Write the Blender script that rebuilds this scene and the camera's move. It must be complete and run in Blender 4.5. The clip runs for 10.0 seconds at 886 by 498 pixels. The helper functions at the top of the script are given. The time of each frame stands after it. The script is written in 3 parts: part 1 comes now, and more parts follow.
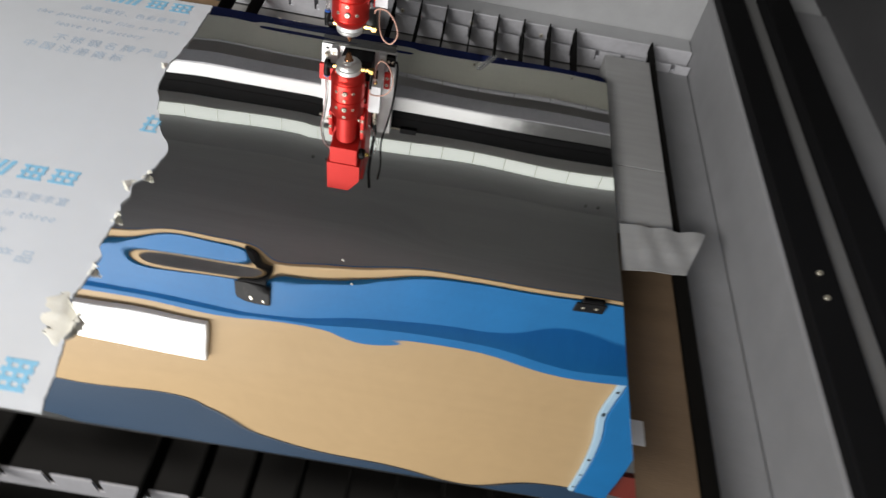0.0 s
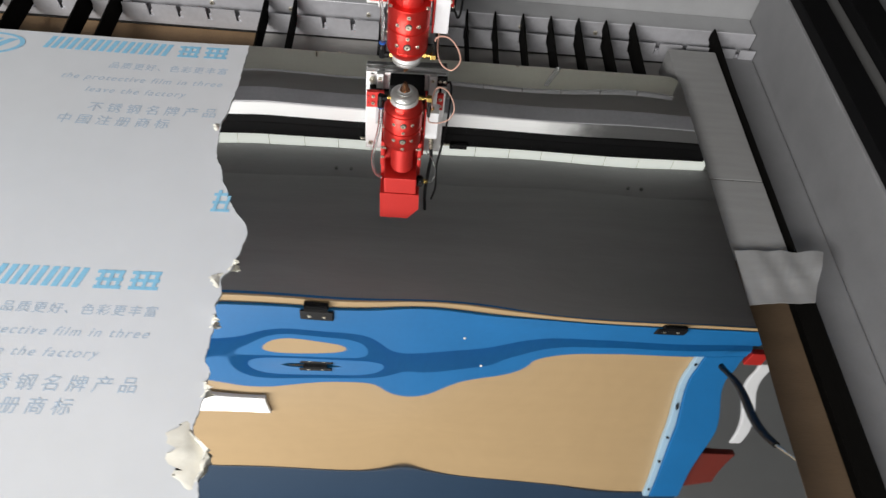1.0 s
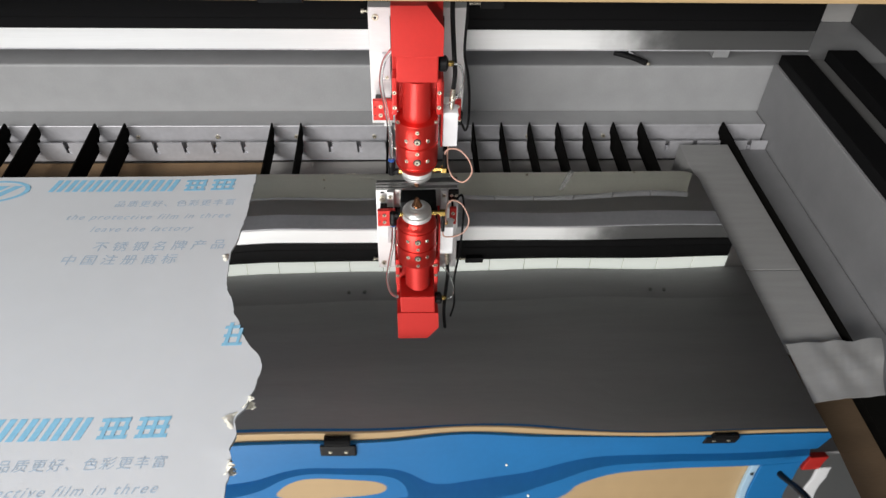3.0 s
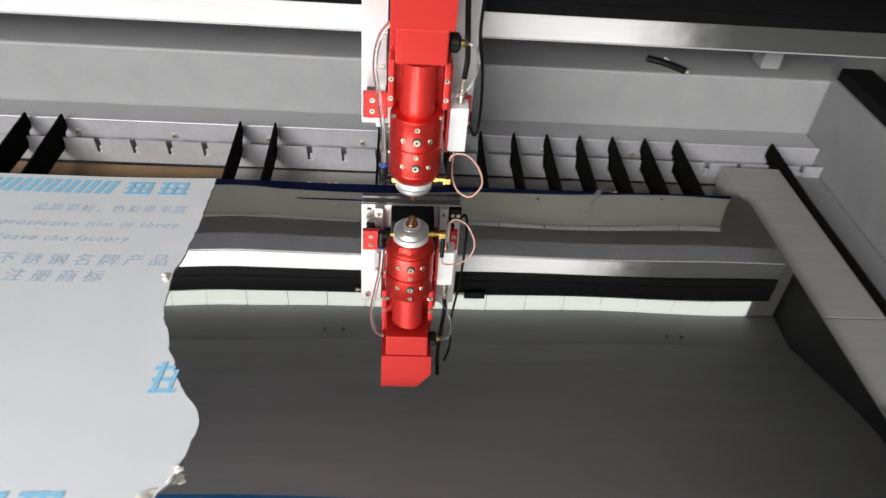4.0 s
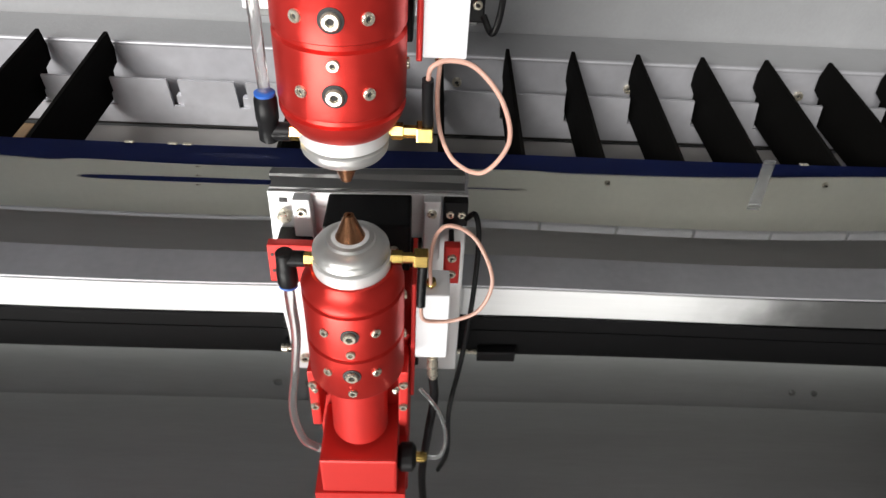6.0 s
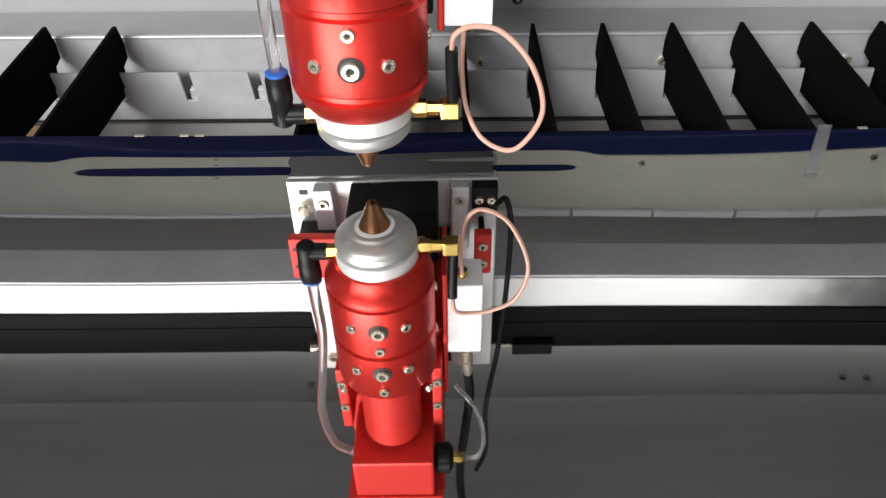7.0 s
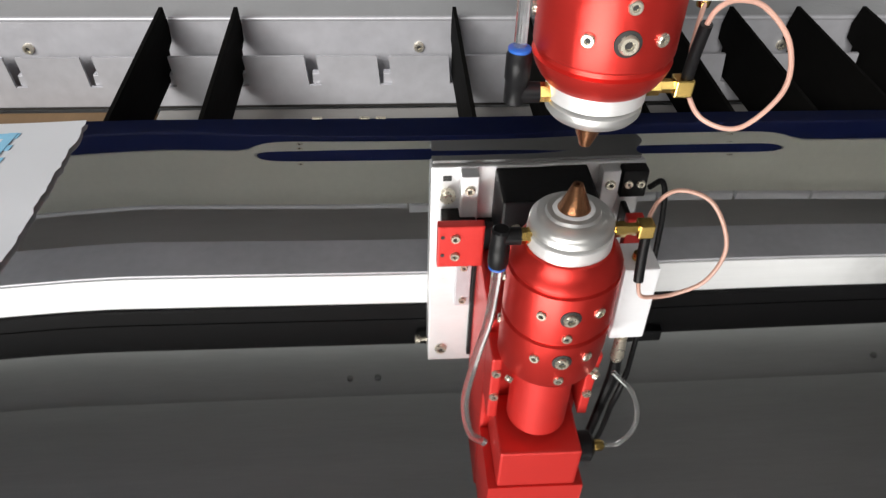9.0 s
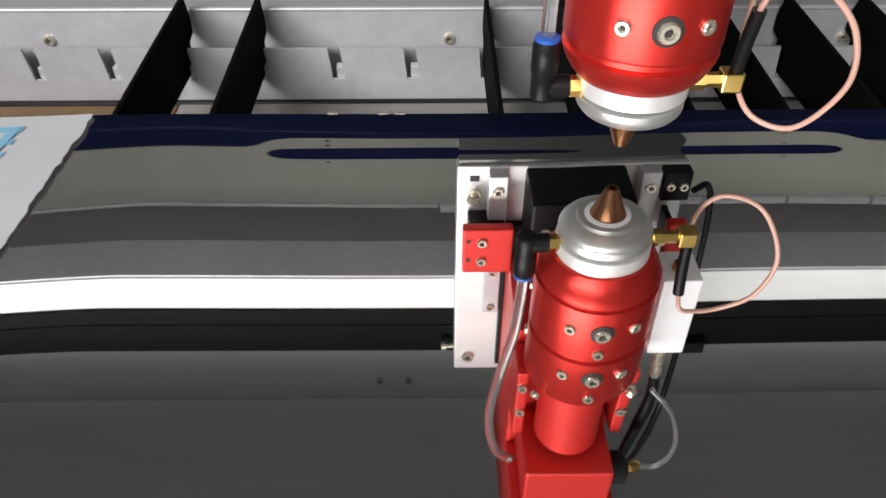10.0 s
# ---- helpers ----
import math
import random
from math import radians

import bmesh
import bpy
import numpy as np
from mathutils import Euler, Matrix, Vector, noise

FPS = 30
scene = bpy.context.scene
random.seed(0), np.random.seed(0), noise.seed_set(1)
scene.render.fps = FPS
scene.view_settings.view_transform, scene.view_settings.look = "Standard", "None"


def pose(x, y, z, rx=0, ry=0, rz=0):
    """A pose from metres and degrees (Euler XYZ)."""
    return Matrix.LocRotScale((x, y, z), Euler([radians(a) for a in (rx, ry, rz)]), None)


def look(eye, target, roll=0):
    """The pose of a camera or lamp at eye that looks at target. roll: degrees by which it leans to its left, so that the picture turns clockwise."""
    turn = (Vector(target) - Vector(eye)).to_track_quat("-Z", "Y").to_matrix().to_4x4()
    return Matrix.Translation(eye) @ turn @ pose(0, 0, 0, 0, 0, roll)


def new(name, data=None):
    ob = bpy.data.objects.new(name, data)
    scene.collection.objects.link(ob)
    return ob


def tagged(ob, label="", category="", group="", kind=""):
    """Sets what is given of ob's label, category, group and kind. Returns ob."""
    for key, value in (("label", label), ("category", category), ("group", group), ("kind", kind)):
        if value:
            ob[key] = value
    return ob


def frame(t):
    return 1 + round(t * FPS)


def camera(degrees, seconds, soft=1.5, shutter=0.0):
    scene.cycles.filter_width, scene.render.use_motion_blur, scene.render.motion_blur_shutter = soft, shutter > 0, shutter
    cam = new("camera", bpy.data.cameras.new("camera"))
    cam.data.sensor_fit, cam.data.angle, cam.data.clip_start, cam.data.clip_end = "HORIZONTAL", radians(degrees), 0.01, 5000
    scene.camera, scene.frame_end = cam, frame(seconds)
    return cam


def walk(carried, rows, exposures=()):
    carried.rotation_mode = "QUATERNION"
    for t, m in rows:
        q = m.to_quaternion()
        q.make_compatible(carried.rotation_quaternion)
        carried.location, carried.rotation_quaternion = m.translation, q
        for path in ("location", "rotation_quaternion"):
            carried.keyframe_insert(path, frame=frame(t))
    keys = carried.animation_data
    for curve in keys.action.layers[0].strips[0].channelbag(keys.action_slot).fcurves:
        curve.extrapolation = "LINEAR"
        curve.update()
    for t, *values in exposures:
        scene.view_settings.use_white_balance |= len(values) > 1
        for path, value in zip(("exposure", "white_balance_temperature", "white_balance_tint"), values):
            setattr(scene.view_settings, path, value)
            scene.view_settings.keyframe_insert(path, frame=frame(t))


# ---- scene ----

# ================= camera =================
cam = camera(63.0, 10.0, soft=1.4, shutter=0.4)
PATH = [  # seconds, eye, yaw, pitch, roll
    (0.0, 0.2117, -1.1267, 0.7370, -2.22, -47.83, 11.61),
    (0.5, 0.1220, -1.0065, 0.7583, -0.20, -51.73, 4.12),
    (1.0, 0.0155, -0.9683, 0.7615, -6.37, -51.85, 8.31),
    (1.5, -0.0210, -0.9723, 0.7724, -4.03, -50.48, 2.59),
    (2.0, -0.0201, -0.9485, 0.7396, -5.71, -48.90, 1.91),
    (2.5, 0.0044, -0.9394, 0.7357, -3.53, -45.56, 0.91),
    (4.0, -0.0110, -0.7825, 0.5540, -5.63, -39.15, 5.25),
    (4.5, 0.0408, -0.5807, 0.4164, 1.29, -38.97, 1.61),
    (5.0, 0.0466, -0.4710, 0.3009, -4.28, -39.17, 7.01),
    (5.5, 0.0585, -0.3847, 0.2605, -4.25, -39.70, 6.05),
    (7.0, 0.0569, -0.3335, 0.2193, -0.05, -40.34, -0.39),
    (7.5, 0.0185, -0.3243, 0.2131, -2.22, -39.53, 1.36),
    (8.0, -0.0185, -0.3236, 0.2043, -2.83, -39.34, 1.94),
    (8.5, -0.0585, -0.3265, 0.1946, -4.27, -39.59, 2.12),
    (9.0, -0.0792, -0.3248, 0.2066, -5.43, -40.64, 2.09),
    (9.5, -0.0779, -0.3292, 0.2064, -1.64, -40.57, 0.27),
    (10.0, -0.0659, -0.3008, 0.1921, -0.90, -40.98, 0.15),
]
walk(cam, [(t, pose(x, y, z, 90 + pitch, 0, yaw) @ pose(0, 0, 0, 0, 0, roll)) for t, x, y, z, yaw, pitch, roll in PATH],
     exposures=[(0.0, -0.2), (2.6, -0.2), (4.0, 0.0), (5.0, 0.25), (7.5, 0.32), (9.0, 0.14), (10.0, 0.06)])

# ================= light =================
world = bpy.data.worlds.new("hall_air")
scene.world = world
world.use_nodes = True
world.node_tree.nodes["Background"].inputs[0].default_value = (0.5, 0.52, 0.55, 1)
world.node_tree.nodes["Background"].inputs[1].default_value = 0.25


def area_lamp(name, eye, target, sx, sy, watts, colour):
    data = bpy.data.lights.new(name, "AREA")
    data.shape, data.size, data.size_y, data.energy, data.color = "RECTANGLE", sx, sy, watts, colour
    ob = new(name, data)
    ob.matrix_world = look(eye, target)
    return ob


area_lamp("hall_lamp_key", (-1.45, -2.6, 1.52), (0.02, 0, 0.05), 2.5, 0.6, 146, (1.0, 0.98, 0.95))
# added fill light that softens the key's shadows, not a lamp of the hall
area_lamp("fill_lamp", (0.3, -3.0, 1.8), (0, 0, 0.1), 2.4, 0.6, 14, (1.0, 0.97, 0.93))

# ================= materials =================


def material(name, colour, rough=0.5, metal=0.0, grain=0.06, scale=60.0, bump=0.0, stretch=(1, 1, 1), blotch=0.08, rough_var=0.1, coat=0.0):
    """A surface with fine grain and broad blotches in its colour, some change of roughness, and fine relief."""
    mat = bpy.data.materials.new(name)
    mat.use_nodes = True
    nt = mat.node_tree
    bsdf = nt.nodes["Principled BSDF"]
    bsdf.inputs["Metallic"].default_value = metal
    bsdf.inputs["Coat Weight"].default_value = coat
    tc = nt.nodes.new("ShaderNodeTexCoord")
    mp = nt.nodes.new("ShaderNodeMapping")
    mp.inputs["Scale"].default_value = stretch
    nt.links.new(tc.outputs["Object"], mp.inputs["Vector"])
    fine = nt.nodes.new("ShaderNodeTexNoise")
    fine.inputs["Scale"].default_value, fine.inputs["Detail"].default_value = scale, 6
    broad = nt.nodes.new("ShaderNodeTexNoise")
    broad.inputs["Scale"].default_value, broad.inputs["Detail"].default_value = scale * 0.08, 4
    for n in (fine, broad):
        nt.links.new(mp.outputs["Vector"], n.inputs["Vector"])
    sums = nt.nodes.new("ShaderNodeMath")
    sums.operation = "MULTIPLY_ADD"
    nt.links.new(fine.outputs["Fac"], sums.inputs[0])
    sums.inputs[1].default_value = grain * 2
    off = nt.nodes.new("ShaderNodeMath")
    off.operation = "MULTIPLY_ADD"
    nt.links.new(broad.outputs["Fac"], off.inputs[0])
    off.inputs[1].default_value, off.inputs[2].default_value = blotch * 2, 1 - grain - blotch
    nt.links.new(off.outputs[0], sums.inputs[2])
    mul = nt.nodes.new("ShaderNodeVectorMath")
    mul.operation = "SCALE"
    mul.inputs[0].default_value = colour
    nt.links.new(sums.outputs[0], mul.inputs["Scale"])
    nt.links.new(mul.outputs[0], bsdf.inputs["Base Color"])
    rg = nt.nodes.new("ShaderNodeMath")
    rg.operation = "MULTIPLY_ADD"
    nt.links.new(fine.outputs["Fac"], rg.inputs[0])
    rg.inputs[1].default_value, rg.inputs[2].default_value = rough_var, rough - rough_var / 2
    nt.links.new(rg.outputs[0], bsdf.inputs["Roughness"])
    if bump:
        bp = nt.nodes.new("ShaderNodeBump")
        bp.inputs["Strength"].default_value, bp.inputs["Distance"].default_value = bump, 0.001
        nt.links.new(fine.outputs["Fac"], bp.inputs["Height"])
        nt.links.new(bp.outputs["Normal"], bsdf.inputs["Normal"])
    return mat


M_MIRROR = material("mirror_steel", (0.86, 0.86, 0.85), 0.02, 1.0, 0.01, 40, 0.0, (1, 30, 1), 0.03, 0.012)
M_EDGE = material("cut_steel_edge", (0.45, 0.44, 0.42), 0.4, 1.0)
M_FILM = material("white_film", (0.64, 0.665, 0.70), 0.35, 0.0, 0.03, 25, 0.15, (1, 1, 1), 0.05)
M_FILM_BACK = material("yellowed_film_tear", (0.78, 0.76, 0.68), 0.5, 0.0, 0.08, 120, 0.4)
M_BLUE_INK = material("light_blue_ink", (0.26, 0.55, 0.76), 0.5, 0.0, 0.12, 200)
M_GREY_INK = material("blue_grey_ink", (0.42, 0.52, 0.63), 0.5, 0.0, 0.12, 200)
M_RED = material("red_anodised_metal", (0.66, 0.036, 0.028), 0.34, 0.70, 0.05, 300, 0.1, (1, 1, 8), 0.05)
M_RED_PAINT = material("red_painted_block", (0.66, 0.032, 0.026), 0.42, 0.35, 0.05, 200, 0.1)
M_ALU = material("turned_aluminium", (0.90, 0.90, 0.90), 0.34, 0.45, 0.06, 200, 0.15, (1, 1, 10))
M_ALU_CONE = material("bright_turned_cone", (0.74, 0.74, 0.73), 0.40, 0.85, 0.04, 200, 0.0, (1, 1, 10))
M_ALU_PLATE = material("milled_aluminium_plate", (0.78, 0.78, 0.79), 0.45, 0.55, 0.05, 200, 0.1, (1, 1, 4))
M_RAIL = material("brushed_aluminium_beam", (0.80, 0.81, 0.82), 0.5, 0.15, 0.05, 40, 0.1, (0.5, 20, 20), 0.12)


def shaded_end(mat, x0, x1, dark):
    """Puts light falloff into the surface colour past x0, with an uneven edge."""
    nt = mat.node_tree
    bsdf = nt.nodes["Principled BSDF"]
    unshaded = bsdf.inputs["Base Color"].links[0].from_socket
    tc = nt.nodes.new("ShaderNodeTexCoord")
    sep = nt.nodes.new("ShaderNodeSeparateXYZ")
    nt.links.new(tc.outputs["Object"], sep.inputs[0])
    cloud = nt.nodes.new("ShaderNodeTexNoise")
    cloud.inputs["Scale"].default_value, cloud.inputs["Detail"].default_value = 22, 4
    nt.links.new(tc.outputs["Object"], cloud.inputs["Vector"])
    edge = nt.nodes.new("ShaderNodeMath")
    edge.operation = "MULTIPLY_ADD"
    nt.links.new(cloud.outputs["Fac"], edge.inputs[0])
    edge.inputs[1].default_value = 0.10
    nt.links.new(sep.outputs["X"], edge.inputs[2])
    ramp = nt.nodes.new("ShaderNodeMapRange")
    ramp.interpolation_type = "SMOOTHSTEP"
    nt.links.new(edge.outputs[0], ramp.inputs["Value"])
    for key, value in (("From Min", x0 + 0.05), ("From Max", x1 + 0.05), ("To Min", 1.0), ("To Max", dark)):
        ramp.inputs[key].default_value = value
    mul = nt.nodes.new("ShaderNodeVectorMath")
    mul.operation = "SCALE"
    nt.links.new(unshaded, mul.inputs[0])
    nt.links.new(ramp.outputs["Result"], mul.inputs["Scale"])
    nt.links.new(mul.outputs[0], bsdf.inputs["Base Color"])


# the beam's fading light is painted into its colour
shaded_end(M_RAIL, 0.27, 0.43, 0.09)
M_COPPER = material("copper_nozzle", (0.46, 0.22, 0.115), 0.25, 1.0, 0.1, 300)
M_BRASS = material("brass_fitting", (0.72, 0.50, 0.16), 0.25, 1.0, 0.06, 300)
M_STEEL = material("screw_steel", (0.74, 0.69, 0.57), 0.28, 0.80, 0.08, 400)
M_DARK_HOLE = material("dark_hex_recess", (0.03, 0.03, 0.03), 0.6)
M_BLACK = material("black_plastic", (0.008, 0.008, 0.009), 0.42, 0.0, 0.15, 200, 0.1)
M_BLACK.node_tree.nodes["Principled BSDF"].inputs["Specular IOR Level"].default_value = 0.2
M_BLACK_METAL = material("black_rail", (0.006, 0.006, 0.0065), 0.6, 0.0, 0.2, 60, 0.1, (0.3, 4, 4))
M_BLACK_METAL.node_tree.nodes["Principled BSDF"].inputs["Specular IOR Level"].default_value = 0.08
M_SLAT = material("burnt_steel_slat", (0.0045, 0.0043, 0.004), 0.75, 0.0, 0.25, 90, 0.5, (4, 0.6, 2), 0.3)
M_SLAT.node_tree.nodes["Principled BSDF"].inputs["Specular IOR Level"].default_value = 0.03
M_TUBE = material("clear_air_hose", (0.86, 0.88, 0.88), 0.12, 0.0, 0.03, 100)
M_TUBE.node_tree.nodes["Principled BSDF"].inputs["Transmission Weight"].default_value = 0.93
M_TUBE.node_tree.nodes["Principled BSDF"].inputs["IOR"].default_value = 1.25
M_FOOT = material("dull_grey_foot", (0.22, 0.22, 0.22), 0.5, 0.5, 0.08, 100)
M_BLUE_RING = material("blue_release_ring", (0.02, 0.12, 0.5), 0.4)
M_CABLE = material("salmon_coax_cable", (0.58, 0.34, 0.27), 0.4, 0.0, 0.06, 300)
M_WHITE_BOX = material("white_sensor_case", (0.82, 0.83, 0.86), 0.4, 0.0, 0.03, 200)
M_GREY_PAINT = material("grey_powder_coat", (0.34, 0.345, 0.355), 0.5, 0.0, 0.06, 300, 0.25, (1, 1, 1), 0.12)
M_PLATE = material("pale_scratched_plate", (0.35, 0.35, 0.35), 0.45, 0.3, 0.08, 150, 0.15, (1, 8, 1), 0.12)
# the grey coat again, with the dimmer side's shade mixed into its colour
M_SIDE_SHADED = material("shaded_grey_side_paint", (0.20, 0.202, 0.21), 0.5, 0.0, 0.06, 300, 0.25, (1, 1, 1), 0.12)
M_COMB = material("galvanised_sheet", (0.51, 0.51, 0.54), 0.42, 0.35, 0.12, 120, 0.15, (1, 1, 1), 0.24)
M_TRAY = material("dusty_tray_metal", (0.40, 0.39, 0.37), 0.55, 0.2, 0.14, 40, 0.2, (1, 1, 1), 0.25)
M_BOARD = material("brown_fibreboard", (0.15, 0.10, 0.060), 0.75, 0.0, 0.15, 80, 0.3, (1, 6, 1), 0.2)
M_BACK_BOARD = material("tan_fibreboard", (0.26, 0.165, 0.085), 0.75, 0.0, 0.15, 80, 0.3, (6, 1, 1), 0.2)
M_DARK_VOID = material("sooty_bed_bottom", (0.02, 0.018, 0.016), 0.8, 0.0, 0.3, 20, 0.3)
M_NAVY = material("navy_blue_paint", (0.013, 0.024, 0.125), 0.4, 0.0, 0.08, 150, 0.1)
M_BEIGE = material("beige_grey_paint", (0.82, 0.82, 0.73), 0.5, 0.0, 0.05, 150, 0.15, (1, 1, 1), 0.08)
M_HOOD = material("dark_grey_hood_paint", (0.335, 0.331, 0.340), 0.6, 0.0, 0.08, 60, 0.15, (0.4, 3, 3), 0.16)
# hood grey made lighter, so the light on the back wall sits in the colour
M_HOOD_LIT = material("lit_grey_hood_paint", (0.60, 0.59, 0.58), 0.6, 0.0, 0.06, 60, 0.15, (0.4, 3, 3), 0.12)
M_LID_BLUE = material("sky_blue_paint", (0.012, 0.17, 0.45), 0.42, 0.0, 0.08, 100, 0.1, (1, 1, 1), 0.14)
M_LID_BLUE.node_tree.nodes["Principled BSDF"].inputs["Specular IOR Level"].default_value = 0.3
M_LID_TAN = material("tan_lid_panel", (0.52, 0.36, 0.19), 0.45, 0.0, 0.05, 30, 0.1)
# lid blue darkened: the shade on the front rim is in the colour
M_LID_SHADED = material("shaded_blue_lid_rim", (0.010, 0.038, 0.085), 0.55, 0.0, 0.06, 60)
M_PALE_BLUE = material("pale_blue_paint", (0.42, 0.62, 0.80), 0.4, 0.0, 0.05, 100)
# near-black colour chosen to swallow light bouncing off the right hood side
M_BOUNCE_CUT = material("near_black_bounce_cut", (0.035, 0.035, 0.037), 0.55, 0.0, 0.1, 80, 0.15, (1, 1, 1), 0.2)
M_FLOOR = material("workshop_concrete", (0.28, 0.28, 0.27), 0.7, 0.0, 0.15, 6, 0.3)
M_HALL = material("hall_wall_paint", (0.48, 0.49, 0.50), 0.8, 0.0, 0.05, 4, 0.1)
M_STRAP = material("translucent_strap", (0.80, 0.81, 0.82), 0.12, 0.0, 0.05, 100)
M_STRAP.node_tree.nodes["Principled BSDF"].inputs["Transmission Weight"].default_value = 0.92
M_STRAP.node_tree.nodes["Principled BSDF"].inputs["IOR"].default_value = 1.2
M_RED_COVER = material("dark_red_cover_paint", (0.17, 0.022, 0.014), 0.5, 0.0, 0.12, 60, 0.2)


def glowing(name, colour, strength):
    mat = bpy.data.materials.new(name)
    mat.use_nodes = True
    b = mat.node_tree.nodes["Principled BSDF"]
    b.inputs["Base Color"].default_value = (0.8, 0.8, 0.8, 1)
    b.inputs["Emission Color"].default_value = (*colour, 1)
    b.inputs["Emission Strength"].default_value = strength
    return mat


M_LAMP = glowing("lit_diffuser", (1.0, 0.97, 0.92), 2.2)
M_SLOT = glowing("daylight_slot", (0.95, 1.0, 0.92), 0.8)

# ================= mesh helpers =================


def mesh_object(name, bm, mat, smooth=False):
    me = bpy.data.meshes.new(name)
    bmesh.ops.recalc_face_normals(bm, faces=bm.faces[:])
    bm.to_mesh(me)
    bm.free()
    me.materials.append(mat)
    if smooth:
        for p in me.polygons:
            p.use_smooth = True
        me.set_sharp_from_angle(angle=radians(35))
    return new(name, me)


def part(name, bm, mat, parent, label="", smooth=False):
    ob = mesh_object(name, bm, mat, smooth)
    ob.parent = parent
    return tagged(ob, label)


def thing(name, label, category, at=(0, 0, 0), group="", kind=""):
    ob = new(name)
    ob.empty_display_size = 0.02
    ob.location = at
    return tagged(ob, label, category, group, kind)


def box(x0, x1, y0, y1, z0, z1, bevel=0.0, bm=None):
    bm = bm or bmesh.new()
    vs = [bm.verts.new((x, y, z)) for z in (z0, z1) for y in (y0, y1) for x in (x0, x1)]
    fs = [bm.faces.new([vs[i] for i in f]) for f in ((0, 2, 3, 1), (4, 5, 7, 6), (0, 1, 5, 4), (2, 6, 7, 3), (0, 4, 6, 2), (1, 3, 7, 5))]
    if bevel:
        edges = list({e for f in fs for e in f.edges})
        bmesh.ops.bevel(bm, geom=edges, offset=bevel, segments=2, affect="EDGES", profile=0.6)
    return bm


def lathe(profile, at=(0, 0, 0), turn=Matrix.Identity(4), steps=40, bm=None):
    """Turns (radius, height) pairs round z; a radius of 0 closes the end."""
    bm = bm or bmesh.new()
    m = Matrix.Translation(at) @ turn
    rings = []
    for r, z in profile:
        if r <= 1e-6:
            rings.append([bm.verts.new(m @ Vector((0, 0, z)))])
        else:
            rings.append([bm.verts.new(m @ Vector((r * math.cos(2 * math.pi * k / steps), r * math.sin(2 * math.pi * k / steps), z))) for k in range(steps)])
    for a, b in zip(rings, rings[1:]):
        for k in range(steps):
            j = (k + 1) % steps
            if len(a) == 1 and len(b) > 1:
                bm.faces.new((a[0], b[k], b[j]))
            elif len(b) == 1 and len(a) > 1:
                bm.faces.new((a[k], a[j], b[0]))
            elif len(a) > 1:
                bm.faces.new((a[k], a[j], b[j], b[k]))
    for ring, top in ((rings[0], False), (rings[-1], True)):
        if len(ring) > 1:
            bm.faces.new(ring)
    return bm


def aim(direction):
    return Vector(direction).to_track_quat("Z", "Y").to_matrix().to_4x4()


def smooth_points(points, n=10):
    """A Catmull-Rom line through the points."""
    p = [Vector(q) for q in points]
    p = [2 * p[0] - p[1]] + p + [2 * p[-1] - p[-2]]
    out = []
    for i in range(1, len(p) - 2):
        for k in range(n):
            t = k / n
            a, b, c, d = p[i - 1:i + 3]
            out.append(0.5 * (2 * b + (c - a) * t + (2 * a - 5 * b + 4 * c - d) * t * t + (3 * b - a - 3 * c + d) * t ** 3))
    out.append(p[-2])
    return out


def hose(points, r, n=10, sides=10, bm=None):
    bm = bm or bmesh.new()
    line = smooth_points(points, n)
    rings, side = [], None
    for i, q in enumerate(line):
        d = (line[min(i + 1, len(line) - 1)] - line[max(i - 1, 0)]).normalized()
        if side is None:
            side = d.orthogonal().normalized()
        side = (side - d * side.dot(d)).normalized()
        up = d.cross(side)
        rings.append([bm.verts.new(q + r * (math.cos(2 * math.pi * k / sides) * side + math.sin(2 * math.pi * k / sides) * up)) for k in range(sides)])
    for a, b in zip(rings, rings[1:]):
        for k in range(sides):
            j = (k + 1) % sides
            bm.faces.new((a[k], a[j], b[j], b[k]))
    bm.faces.new(rings[0])
    bm.faces.new(rings[-1])
    return bm


def prism_yz(profile, x0, x1, bm=None):
    """A (y, z) outline drawn out along x."""
    bm = bm or bmesh.new()
    a = [bm.verts.new((x0, y, z)) for y, z in profile]
    b = [bm.verts.new((x1, y, z)) for y, z in profile]
    n = len(profile)
    for k in range(n):
        j = (k + 1) % n
        bm.faces.new((a[k], a[j], b[j], b[k]))
    bm.faces.new(a)
    bm.faces.new(b[::-1])
    return bm


def prism_xz(profile, y0, y1, bm=None):
    """An (x, z) outline drawn out along y."""
    bm = bm or bmesh.new()
    a = [bm.verts.new((x, y0, z)) for x, z in profile]
    b = [bm.verts.new((x, y1, z)) for x, z in profile]
    n = len(profile)
    for k in range(n):
        j = (k + 1) % n
        bm.faces.new((a[k], a[j], b[j], b[k]))
    bm.faces.new(a)
    bm.faces.new(b[::-1])
    return bm


def socket_screw(parent, at, direction, r=0.0028, h=0.0022, label="steel socket screw"):
    """A domed socket screw with its dark hexagon recess."""
    turn = aim(direction)
    screw = part("screw", lathe([(r, -0.001), (r, h * 0.6), (r * 0.85, h), (r * 0.5, h), (r * 0.45, h * 0.25), (0, h * 0.25)], at, turn, 18), M_STEEL, parent, label, True)
    part("hex_recess", lathe([(r * 0.44, h * 0.3), (0, h * 0.32)], at, turn, 6), M_DARK_HOLE, screw)
    return screw


# ================= the hall =================
SLAT_X, PITCH = -0.2864, 0.05137
WALL_X, WALL_Y = 0.675, 0.24


def structure(name, bm, mat, label, smooth=False):
    return tagged(mesh_object(name, bm, mat, smooth), label, name.split("_")[0], kind="structure")


